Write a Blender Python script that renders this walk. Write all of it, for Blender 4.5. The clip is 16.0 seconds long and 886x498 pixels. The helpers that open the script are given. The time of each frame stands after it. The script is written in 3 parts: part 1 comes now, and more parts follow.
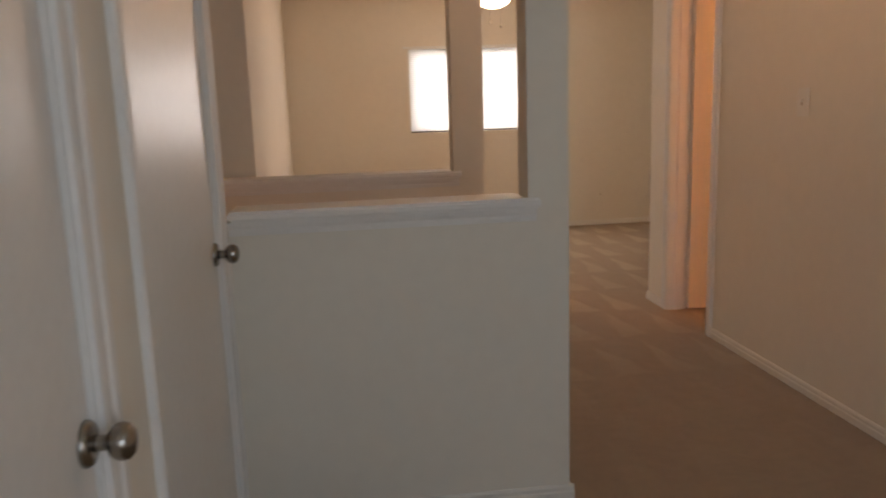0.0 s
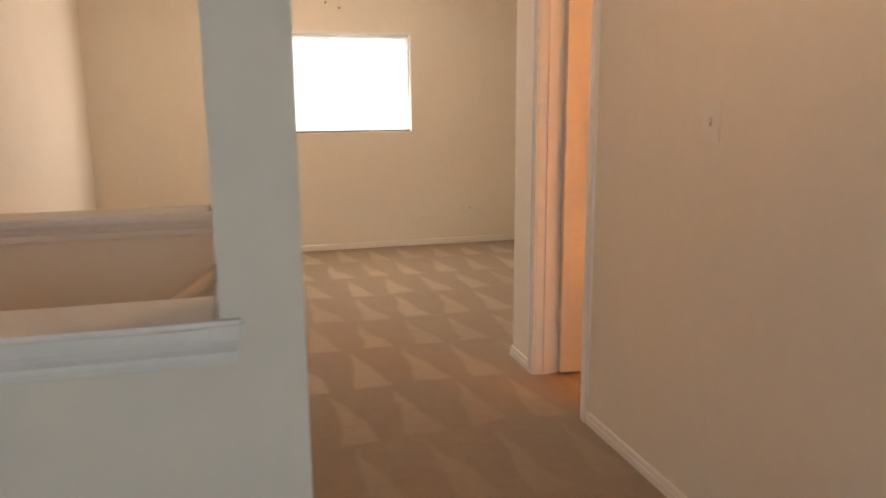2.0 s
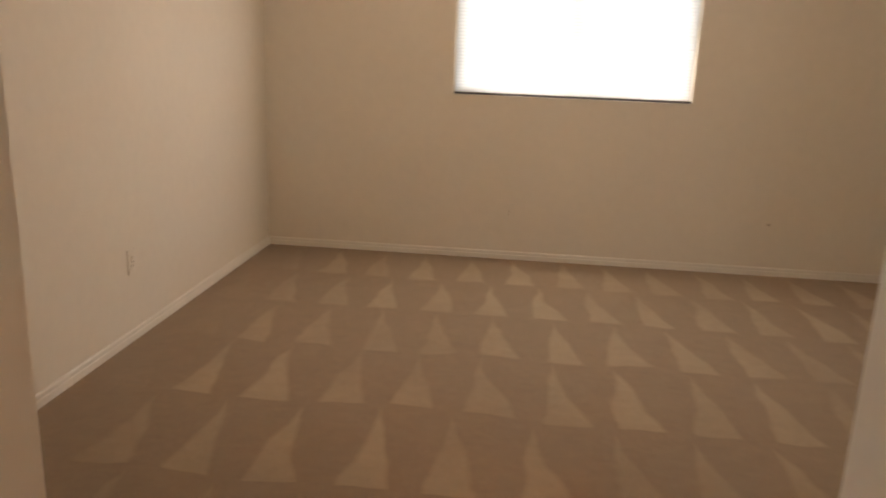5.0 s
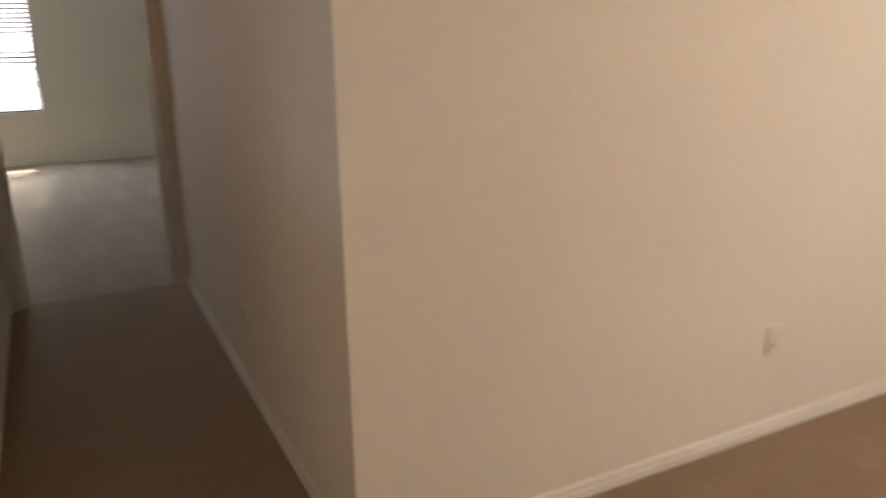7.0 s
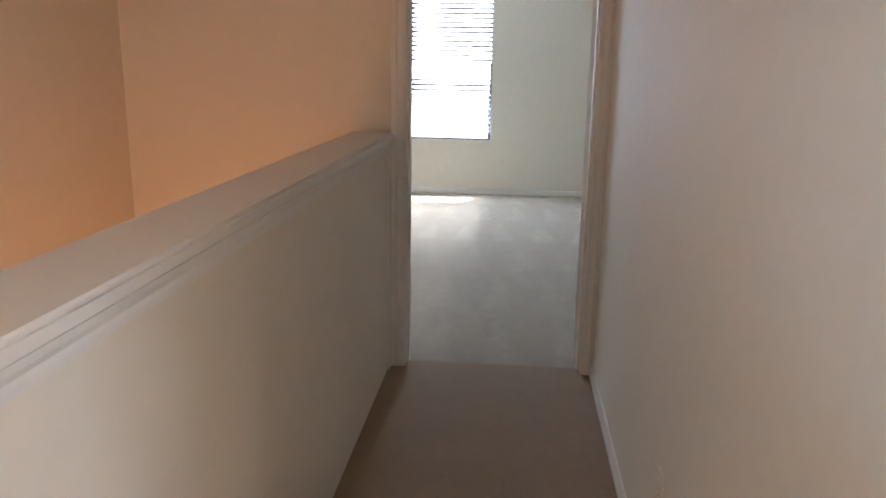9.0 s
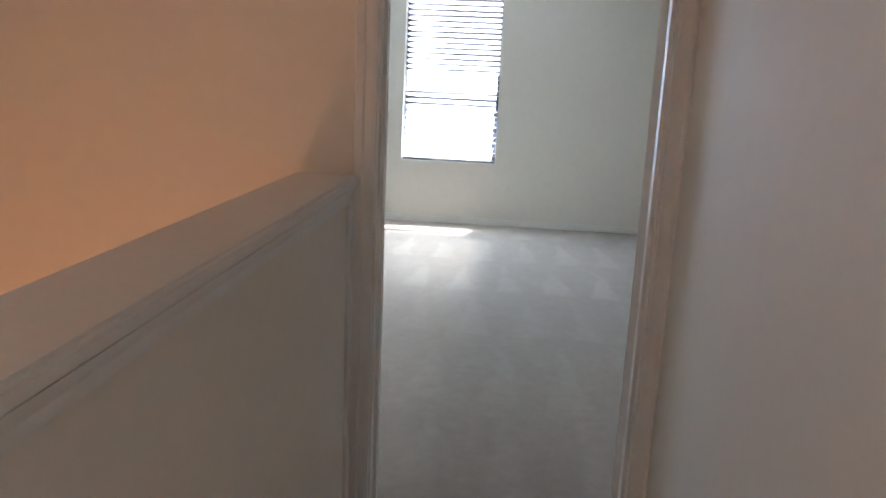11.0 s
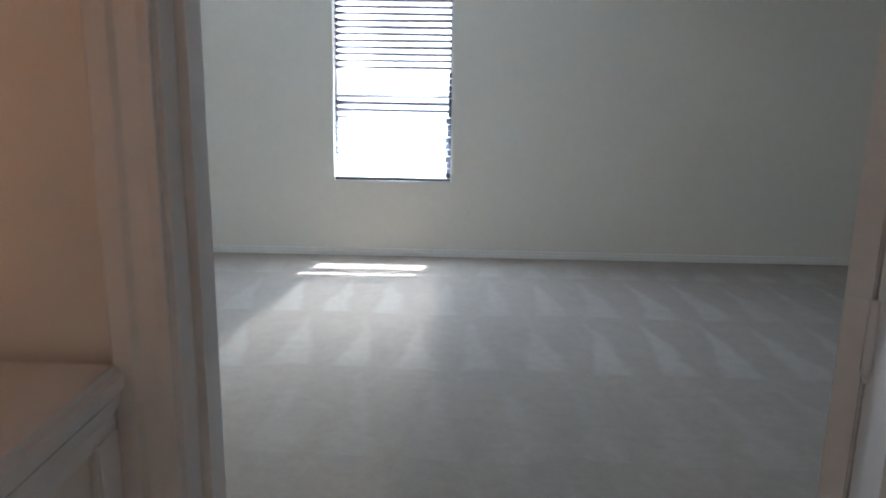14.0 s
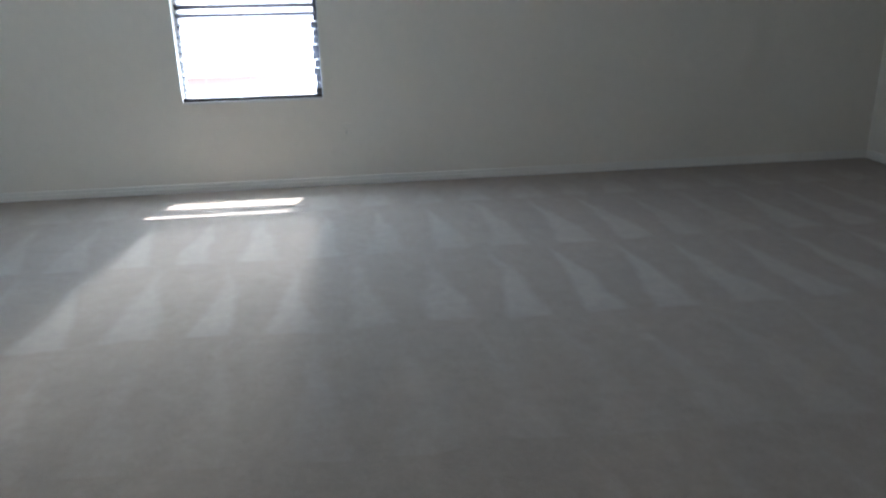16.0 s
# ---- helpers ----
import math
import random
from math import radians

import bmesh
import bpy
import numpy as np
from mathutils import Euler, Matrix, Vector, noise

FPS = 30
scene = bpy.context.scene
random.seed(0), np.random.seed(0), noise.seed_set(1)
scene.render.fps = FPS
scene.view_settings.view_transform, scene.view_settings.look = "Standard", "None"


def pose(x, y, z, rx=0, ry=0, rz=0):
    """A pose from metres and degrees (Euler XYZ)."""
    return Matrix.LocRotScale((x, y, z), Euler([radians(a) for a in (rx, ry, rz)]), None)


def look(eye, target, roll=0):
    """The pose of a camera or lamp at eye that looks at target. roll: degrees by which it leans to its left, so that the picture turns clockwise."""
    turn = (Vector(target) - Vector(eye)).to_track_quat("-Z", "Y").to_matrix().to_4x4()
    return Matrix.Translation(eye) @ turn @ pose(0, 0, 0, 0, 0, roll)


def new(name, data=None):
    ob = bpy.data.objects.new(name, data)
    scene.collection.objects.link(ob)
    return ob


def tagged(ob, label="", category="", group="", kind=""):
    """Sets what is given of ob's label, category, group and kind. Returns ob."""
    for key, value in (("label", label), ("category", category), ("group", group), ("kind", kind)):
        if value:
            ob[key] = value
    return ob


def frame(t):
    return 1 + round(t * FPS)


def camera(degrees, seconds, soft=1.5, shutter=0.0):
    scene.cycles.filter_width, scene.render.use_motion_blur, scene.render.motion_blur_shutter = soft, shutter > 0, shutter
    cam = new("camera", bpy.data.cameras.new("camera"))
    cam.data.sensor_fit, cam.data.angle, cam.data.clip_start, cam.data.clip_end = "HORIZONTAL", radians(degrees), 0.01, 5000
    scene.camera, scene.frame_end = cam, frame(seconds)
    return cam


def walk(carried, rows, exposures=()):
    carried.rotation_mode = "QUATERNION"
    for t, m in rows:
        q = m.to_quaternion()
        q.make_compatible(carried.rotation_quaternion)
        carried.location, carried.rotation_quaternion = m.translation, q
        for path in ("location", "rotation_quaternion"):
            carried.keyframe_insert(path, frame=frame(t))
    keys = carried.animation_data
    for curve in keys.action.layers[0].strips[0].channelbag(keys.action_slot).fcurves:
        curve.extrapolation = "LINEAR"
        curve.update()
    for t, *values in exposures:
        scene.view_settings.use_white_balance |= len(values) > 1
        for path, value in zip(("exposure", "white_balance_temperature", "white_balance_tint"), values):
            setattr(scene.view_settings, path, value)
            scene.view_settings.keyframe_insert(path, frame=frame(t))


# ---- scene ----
# seconds, eye, target, roll
PATH = [
    (0, (0.53, -4.71, 1.33), (0.775, -2.759, 0.965), -1.9),
    (0.5, (0.634, -4.533, 1.363), (1.033, -2.616, 0.959), -2.1),
    (1, (0.811, -3.979, 1.338), (1.255, -2.072, 0.931), -1.2),
    (1.5, (0.924, -3.789, 1.353), (1.414, -1.891, 0.954), -0.6),
    (2, (1.135, -3.577, 1.381), (1.654, -1.685, 0.99), -0.4),
    (2.5, (1.317, -3.231, 1.374), (1.84, -1.345, 0.967), -0.0),
    (3, (1.481, -2.911, 1.385), (1.941, -1.015, 0.945), -0.3),
    (3.2, (1.534, -2.795, 1.384), (1.956, -0.892, 0.934), -0.4),
    (5.3, (1.739, -1.391, 1.318), (1.364, 0.506, 0.809), 2.2),
    (5.5, (1.739, -1.259, 1.315), (1.229, 0.606, 0.803), 2.0),
    (6, (1.828, -1.112, 1.408), (0.884, 0.568, 0.872), 0.5),
    (6.5, (1.834, -0.876, 1.427), (0.459, 0.476, 0.898), -1.3),
    (7, (1.629, -0.57, 1.425), (-0.077, 0.301, 0.848), -0.6),
    (7.5, (1.292, -0.45, 1.326), (-0.576, 0.031, 0.799), 0.2),
    (8, (0.998, -0.335, 1.291), (-0.939, -0.228, 0.805), 0.4),
    (8.5, (0.749, -0.308, 1.3), (-1.189, -0.389, 0.814), 0.4),
    (9, (0.458, -0.373, 1.291), (-1.479, -0.547, 0.823), 0.9),
    (11.5, (-0.886, -0.442, 1.302), (-2.83, -0.609, 0.86), 2.7),
    (12, (-1.149, -0.452, 1.323), (-3.092, -0.605, 0.875), 2.4),
    (12.5, (-1.322, -0.509, 1.314), (-3.27, -0.627, 0.874), 2.5),
    (13, (-1.567, -0.501, 1.307), (-3.515, -0.612, 0.87), 2.0),
    (13.5, (-1.761, -0.504, 1.307), (-3.71, -0.595, 0.868), 1.2),
    (14, (-1.945, -0.528, 1.31), (-3.894, -0.574, 0.862), 0.9),
    (14.5, (-2.108, -0.497, 1.36), (-4.052, -0.484, 0.888), 0.2),
    (15, (-2.309, -0.468, 1.342), (-4.25, -0.391, 0.866), -0.2),
    (15.5, (-2.534, -0.489, 1.299), (-4.455, -0.322, 0.767), -0.4),
    (16, (-2.6, -0.468, 1.195), (-4.476, -0.24, 0.539), -1.3),
]

cam = camera(60.40, 16.0, soft=1.7, shutter=0.4)
walk(cam, [(t, look(eye, target, roll)) for t, eye, target, roll in PATH],
     exposures=[(0.0, 0.82, 7700, 22), (0.6, 1.28, 7800, 20), (2.0, 1.42, 7500, 18), (3.2, 1.08, 7500, 18), (5.3, 0.85, 7400, 16), (6.2, 1.0, 7400, 16), (7.0, 1.36, 6900, 14),
                (7.4, 1.66, 6600, 13), (9.0, 2.38, 5700, 11), (11.5, 2.24, 5300, 11), (12.5, 2.12, 5200, 11), (13.5, 2.06, 5200, 11), (14.5, 1.66, 5200, 11), (16.0, 1.58, 5200, 11)])

# ---- world, sun and lamps ----
SUN_WAY = Vector((0.277, -0.085, -0.577)).normalized()
world = bpy.data.worlds.new("sky")
scene.world = world
world.use_nodes = True
sky = world.node_tree.nodes.new("ShaderNodeTexSky")
sky.sky_type = "NISHITA"
sky.sun_disc = False
sky.sun_elevation = math.asin(-SUN_WAY.z)
sky.sun_rotation = math.atan2(-SUN_WAY.x, -SUN_WAY.y)
world.node_tree.links.new(sky.outputs[0], world.node_tree.nodes["Background"].inputs[0])
world.node_tree.nodes["Background"].inputs[1].default_value = 0.12

sun = new("sun", bpy.data.lights.new("sun", "SUN"))
sun.data.energy, sun.data.angle, sun.data.color = 5.0, radians(0.5), (1.0, 0.95, 0.88)
sun.matrix_world = look((-20, 8, 30), Vector((-20, 8, 30)) + SUN_WAY)


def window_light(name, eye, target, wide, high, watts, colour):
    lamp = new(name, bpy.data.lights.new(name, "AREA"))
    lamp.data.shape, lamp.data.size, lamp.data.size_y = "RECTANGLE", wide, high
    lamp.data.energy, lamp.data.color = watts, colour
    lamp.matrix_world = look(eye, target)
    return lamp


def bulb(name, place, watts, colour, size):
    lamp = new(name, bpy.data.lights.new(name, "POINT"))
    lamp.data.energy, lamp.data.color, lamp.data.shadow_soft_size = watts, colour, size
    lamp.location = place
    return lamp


DAY = (0.80, 0.90, 1.0)
WARM = (1.0, 0.62, 0.36)
window_light("daylight_loft", (1.985, 3.333, 1.505), (1.995, 0, 1.2), 1.45, 0.80, 10.8, (0.92, 0.96, 1.0))
window_light("daylight_bedroom", (-7.389, -1.03, 1.33), (-4, -1.03, 0.9), 0.80, 1.46, 14.2, (0.74, 0.88, 1.0))
# Lamp added in mid-air outdoors to draw the light beam on the bedroom carpet.
window_light("beam_lamp_bedroom", (-14.5, -0.5, 5.1), (-6.1, -1.25, 0.0), 0.5, 3.4, 430, (1.0, 0.93, 0.80))
# Lamp added behind the start for the hall's bluish light; no window is known.
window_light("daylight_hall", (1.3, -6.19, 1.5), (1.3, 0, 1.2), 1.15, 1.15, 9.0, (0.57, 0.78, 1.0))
bulb("bulb_loft", (1.82, 1.70, 2.17), 6.7, WARM, 0.06)
bulb("bulb_bath", (3.9, -1.9, 2.0), 15, (1.0, 0.41, 0.14), 0.06)
# Unseen lamp added for the warm tone of the hall wall and landing.
bulb("unseen_lamp_landing", (1.85, -1.75, 2.33), 2.7, (1.0, 0.54, 0.29), 0.08)
# Unseen lamp added in mid-air for the orange tone of the stairwell walls.
bulb("unseen_lamp_stair", (-1.4, -1.6, -0.6), 5.0, (1.0, 0.43, 0.18), 0.3)

# ---- materials ----


def material(name, colour, rough=0.6, metal=0.0, spread=0.05, scale=3.0, bump=0.0, bump_scale=200.0, spec=0.5):
    m = bpy.data.materials.new(name)
    m.use_nodes = True
    n, l = m.node_tree.nodes, m.node_tree.links
    b = n["Principled BSDF"]
    b.inputs["Roughness"].default_value, b.inputs["Metallic"].default_value = rough, metal
    b.inputs["Specular IOR Level"].default_value = spec
    co = n.new("ShaderNodeTexCoord")
    big, fine = n.new("ShaderNodeTexNoise"), n.new("ShaderNodeTexNoise")
    big.inputs["Scale"].default_value, fine.inputs["Scale"].default_value = scale, scale * 14
    big.inputs["Detail"].default_value = fine.inputs["Detail"].default_value = 3
    mix, ramp = n.new("ShaderNodeMath"), n.new("ShaderNodeValToRGB")
    mix.operation = "ADD"
    half = n.new("ShaderNodeMath")
    half.operation, half.inputs[1].default_value = "MULTIPLY", 0.5
    l.new(co.outputs["Object"], big.inputs["Vector"])
    l.new(co.outputs["Object"], fine.inputs["Vector"])
    l.new(big.outputs[0], mix.inputs[0])
    l.new(fine.outputs[0], mix.inputs[1])
    l.new(mix.outputs[0], half.inputs[0])
    l.new(half.outputs[0], ramp.inputs[0])
    ramp.color_ramp.elements[0].position, ramp.color_ramp.elements[1].position = 0.35, 0.65
    ramp.color_ramp.elements[0].color = (*[c * (1 - spread) for c in colour], 1)
    ramp.color_ramp.elements[1].color = (*[min(1, c * (1 + spread)) for c in colour], 1)
    l.new(ramp.outputs[0], b.inputs["Base Color"])
    if bump:
        grain, bp = n.new("ShaderNodeTexNoise"), n.new("ShaderNodeBump")
        grain.inputs["Scale"].default_value, grain.inputs["Detail"].default_value = bump_scale, 2
        bp.inputs["Strength"].default_value, bp.inputs["Distance"].default_value = bump, 0.002
        l.new(co.outputs["Object"], grain.inputs["Vector"])
        l.new(grain.outputs[0], bp.inputs["Height"])
        l.new(bp.outputs[0], b.inputs["Normal"])
    return m


def carpet(name, along, pitch, row, light, dark, seam=0.0):
    """Cut-pile carpet with the nap of a vacuum's strokes: rows of wedges that point along x or y."""
    m = material(name, dark, 0.95, 0, 0.06, 5, 0.9, 260, 0.1)
    n, l = m.node_tree.nodes, m.node_tree.links
    b = n["Principled BSDF"]
    base = b.inputs["Base Color"].links[0].from_socket
    b.inputs["Sheen Weight"].default_value = 0.25
    b.inputs["Sheen Roughness"].default_value = 0.6

    def sum_(op, a, c=None, d=None):
        k = n.new("ShaderNodeMath")
        k.operation = op
        for i, v in enumerate((a, c, d)):
            if v is None:
                continue
            if isinstance(v, (int, float)):
                k.inputs[i].default_value = v
            else:
                l.new(v, k.inputs[i])
        return k.outputs[0]

    co, sep, wob = n.new("ShaderNodeTexCoord"), n.new("ShaderNodeSeparateXYZ"), n.new("ShaderNodeTexNoise")
    wob.inputs["Scale"].default_value, wob.inputs["Detail"].default_value = 2.2, 2
    l.new(co.outputs["Object"], wob.inputs["Vector"])
    l.new(co.outputs["Object"], sep.inputs[0])
    wsep = n.new("ShaderNodeSeparateXYZ")
    l.new(wob.outputs["Color"], wsep.inputs[0])
    wx, wy = sum_("MULTIPLY_ADD", wsep.outputs[0], 0.14, -0.07), sum_("MULTIPLY_ADD", wsep.outputs[1], 0.16, -0.08)
    x, y = sum_("ADD", sep.outputs[0], wx), sum_("ADD", sep.outputs[1], wy)
    across, ahead = (x, y) if along == "y" else (y, sum_("MULTIPLY", x, -1))
    v = sum_("ADD", sum_("DIVIDE", ahead, row), seam)
    r = sum_("FLOOR", v)
    f = sum_("FRACT", v)
    shift = n.new("ShaderNodeTexWhiteNoise")
    shift.noise_dimensions = "1D"
    l.new(r, shift.inputs["W"])
    u = sum_("ADD", sum_("DIVIDE", across, pitch), shift.outputs["Value"])
    lean = sum_("MULTIPLY_ADD", f, 0.16, -0.08)
    cell = n.new("ShaderNodeTexWhiteNoise")
    cell.noise_dimensions = "2D"
    pair = n.new("ShaderNodeCombineXYZ")
    l.new(sum_("FLOOR", u), pair.inputs[0])
    l.new(r, pair.inputs[1])
    l.new(pair.outputs[0], cell.inputs["Vector"])
    tri = sum_("ABSOLUTE", sum_("ADD", sum_("SUBTRACT", sum_("FRACT", u), 0.5), lean))
    edge = sum_("SUBTRACT", sum_("MULTIPLY", sum_("SUBTRACT", 0.90, f), 0.345), tri)
    mask = n.new("ShaderNodeMapRange")
    mask.inputs["From Min"].default_value, mask.inputs["From Max"].default_value = (-0.03, 0.05) if along == "y" else (-0.05, 0.07)
    l.new(edge, mask.inputs["Value"])
    patch = n.new("ShaderNodeTexNoise")
    patch.inputs["Scale"].default_value = 0.9
    l.new(co.outputs["Object"], patch.inputs["Vector"])
    worn = n.new("ShaderNodeMapRange")
    worn.inputs["From Min"].default_value, worn.inputs["From Max"].default_value = 0.32, 0.55
    l.new(patch.outputs[0], worn.inputs["Value"])
    amount = sum_("MULTIPLY", sum_("MULTIPLY", mask.outputs[0], sum_("MULTIPLY_ADD", cell.outputs["Value"], 0.3, 0.7)), sum_("MULTIPLY_ADD", worn.outputs[0], 0.6, 0.4))
    if along == "y":
        for socket, lo, hi in ((sep.outputs[1], -1.6, -0.1), (sep.outputs[0], 0.25, 0.5)):
            fade = n.new("ShaderNodeMapRange")
            fade.inputs["From Min"].default_value, fade.inputs["From Max"].default_value, fade.inputs["To Min"].default_value = lo, hi, 0.12
            l.new(socket, fade.inputs["Value"])
            amount = sum_("MULTIPLY", amount, fade.outputs[0])
    else:
        fade = n.new("ShaderNodeMapRange")
        fade.inputs["From Min"].default_value, fade.inputs["From Max"].default_value, fade.inputs["To Min"].default_value = -7.2, -6.75, 0.15
        l.new(sep.outputs[0], fade.inputs["Value"])
        amount = sum_("MULTIPLY", amount, fade.outputs[0])
        trodden = n.new("ShaderNodeMapRange")
        trodden.inputs["From Min"].default_value, trodden.inputs["From Max"].default_value = -5.35, -5.1
        trodden.inputs["To Min"].default_value, trodden.inputs["To Max"].default_value = 1.0, 0.4
        l.new(sep.outputs[0], trodden.inputs["Value"])
        amount = sum_("MULTIPLY", amount, trodden.outputs[0])
    mix = n.new("ShaderNodeMix")
    mix.data_type = "RGBA"
    l.new(amount, mix.inputs["Factor"])
    l.new(base, mix.inputs[6])
    mix.inputs[7].default_value = (*light, 1)
    tufts, tone, soil = n.new("ShaderNodeTexNoise"), n.new("ShaderNodeMapRange"), n.new("ShaderNodeMix")
    stretch = n.new("ShaderNodeMapping")
    stretch.inputs["Scale"].default_value = (1.0, 1.25, 1.0) if along == "y" else (1.2, 1.0, 1.0)
    l.new(co.outputs["Object"], stretch.inputs["Vector"])
    l.new(stretch.outputs[0], tufts.inputs["Vector"])
    tufts.inputs["Scale"].default_value, tufts.inputs["Detail"].default_value, tufts.inputs["Roughness"].default_value = 14.0, 6.0, 0.75
    tone.inputs["From Min"].default_value, tone.inputs["From Max"].default_value = 0.3, 0.7
    tone.inputs["To Min"].default_value, tone.inputs["To Max"].default_value = (0.90, 1.09) if along == "y" else (0.88, 1.10)
    l.new(tufts.outputs[0], tone.inputs["Value"])
    soil.data_type, soil.blend_type = "RGBA", "MULTIPLY"
    soil.inputs["Factor"].default_value = 1.0
    l.new(mix.outputs[2], soil.inputs[6])
    l.new(tone.outputs[0], soil.inputs[7])
    l.new(soil.outputs[2], b.inputs["Base Color"])
    return m


PAINT = material("cream_wall_paint", (0.80, 0.745, 0.65), 0.75, 0, 0.02, 1.3, 0.12, 90, 0.3)
CEIL = material("ceiling_paint", (0.80, 0.77, 0.70), 0.9, 0, 0.02, 2, 0.3, 60, 0.2)
TRIM = material("white_trim_paint", (0.80, 0.78, 0.74), 0.55, 0, 0.025, 4, 0.05, 40, 0.25)
SKIRT = material("cream_skirting_paint", (0.80, 0.762, 0.69), 0.5, 0, 0.03, 4, 0.05, 40, 0.4)
DOORP = material("white_door_paint", (0.77, 0.75, 0.71), 0.36, 0, 0.03, 3, 0.10, 30, 0.30)
NICKEL = material("satin_nickel", (0.33, 0.305, 0.275), 0.26, 1.0, 0.06, 30)
DARKM = material("dark_metal_and_silhouette", (0.10, 0.09, 0.08), 0.45, 0.8, 0.1, 30)
BLIND = material("white_vinyl_slat", (0.80, 0.80, 0.78), 0.5, 0, 0.02, 8)
# White slats and a rail coloured near black for their backlit shade.
BACKLIT = material("backlit_blind_shade", (0.10, 0.095, 0.105), 0.5, 0.0, 0.05, 8)
VINYL = material("white_vinyl_frame", (0.78, 0.78, 0.77), 0.4, 0, 0.02, 8)
PLATE = material("white_plastic_plate", (0.80, 0.765, 0.69), 0.35, 0, 0.02, 20)
IVORY = material("almond_plastic_plate", (0.79, 0.735, 0.64), 0.4, 0, 0.02, 20)
# Tan colours the shade inside plate slots, drawn as strips, and the jack.
SHADOWP = material("slot_shade_and_jack_tan", (0.52, 0.45, 0.36), 0.5)
SLOT = material("dark_slot", (0.04, 0.035, 0.03), 0.6)
STUCCO = material("pale_stucco", (0.52, 0.45, 0.38), 0.9, 0, 0.08, 2, 0.5, 30)
TILE = material("terracotta_roof_tiles", (0.42, 0.20, 0.13), 0.8, 0, 0.2, 4, 0.4, 12)
GROUND = material("dry_ground", (0.30, 0.26, 0.20), 0.95, 0, 0.15, 0.5, 0.5, 8)
CARPET = carpet("beige_carpet_vacuumed", "y", 0.29, 0.577, (0.38, 0.275, 0.163), (0.265, 0.177, 0.10), 0.189)
CARPET_BED = carpet("beige_carpet_bedroom", "x", 0.30, 0.825, (0.385, 0.315, 0.242), (0.308, 0.240, 0.172), -0.291)
STAIRC = material("beige_carpet_plain", (0.34, 0.25, 0.17), 0.95, 0, 0.08, 6, 0.9, 260, 0.1)

GLASS = bpy.data.materials.new("clear_glass")
GLASS.use_nodes = True
GLASS.node_tree.nodes["Principled BSDF"].inputs["Transmission Weight"].default_value = 1.0
GLASS.node_tree.nodes["Principled BSDF"].inputs["Roughness"].default_value = 0.0
GLASS.node_tree.nodes["Principled BSDF"].inputs["IOR"].default_value = 1.1
GLOW = bpy.data.materials.new("lit_frosted_glass")
GLOW.use_nodes = True
GLOW.node_tree.nodes["Principled BSDF"].inputs["Base Color"].default_value = (0.9, 0.85, 0.75, 1)
GLOW.node_tree.nodes["Principled BSDF"].inputs["Emission Color"].default_value = (1.0, 0.80, 0.55, 1)
GLOW.node_tree.nodes["Principled BSDF"].inputs["Emission Strength"].default_value = 4.0

SHADE = bpy.data.materials.new("translucent_slat")
SHADE.use_nodes = True
_n, _l = SHADE.node_tree.nodes, SHADE.node_tree.links
_t, _m = _n.new("ShaderNodeBsdfTranslucent"), _n.new("ShaderNodeMixShader")
_t.inputs[0].default_value = (0.85, 0.87, 0.88, 1)
_n["Principled BSDF"].inputs["Base Color"].default_value = (0.82, 0.82, 0.80, 1)
_n["Principled BSDF"].inputs["Roughness"].default_value = 0.5
_m.inputs[0].default_value = 0.75
_l.new(_n["Principled BSDF"].outputs[0], _m.inputs[1])
_l.new(_t.outputs[0], _m.inputs[2])
_l.new(_m.outputs[0], _n["Material Output"].inputs[0])
HAZE = bpy.data.materials.new("bright_overexposed_sky")
HAZE.use_nodes = True
HAZE.node_tree.nodes["Principled BSDF"].inputs["Base Color"].default_value = (0.8, 0.8, 0.8, 1)
HAZE.node_tree.nodes["Principled BSDF"].inputs["Emission Color"].default_value = (0.96, 0.98, 1.0, 1)
HAZE.node_tree.nodes["Principled BSDF"].inputs["Emission Strength"].default_value = 1.1
HAZE_N = HAZE.copy()
HAZE_N.name = "bright_north_sky"
HAZE_N.node_tree.nodes["Principled BSDF"].inputs["Emission Strength"].default_value = 3.4

# ---- mesh helpers ----


def box(bm, x0, x1, y0, y1, z0, z1):
    v = [bm.verts.new((x, y, z)) for z in (z0, z1) for y in (y0, y1) for x in (x0, x1)]
    for f in ((0, 2, 3, 1), (4, 5, 7, 6), (0, 1, 5, 4), (2, 6, 7, 3), (0, 4, 6, 2), (1, 3, 7, 5)):
        bm.faces.new([v[i] for i in f])
    return bm


def boxes(*rows):
    bm = bmesh.new()
    for row in rows:
        box(bm, *row)
    return bm


def rounded(bm, width=0.003, segments=2):
    bmesh.ops.bevel(bm, geom=bm.edges[:], offset=width, segments=segments, affect="EDGES", clamp_overlap=True)
    return bm


def lathe(profile, place, axis="z", steps=24):
    """A turned solid: (radius, along) pairs about an axis through place."""
    bm = bmesh.new()
    rings = []
    for r, h in profile:
        ring = []
        for i in range(steps):
            a = 2 * math.pi * i / steps
            c, s = r * math.cos(a), r * math.sin(a)
            p = {"x": (h, c, s), "y": (s, h, c), "z": (c, s, h)}[axis]
            ring.append(bm.verts.new(Vector(p) + Vector(place)))
        rings.append(ring)
    for a, b in zip(rings, rings[1:]):
        for i in range(steps):
            bm.faces.new((a[i], a[(i + 1) % steps], b[(i + 1) % steps], b[i]))
    bm.faces.new(rings[0][::-1])
    bm.faces.new(rings[-1])
    return bm


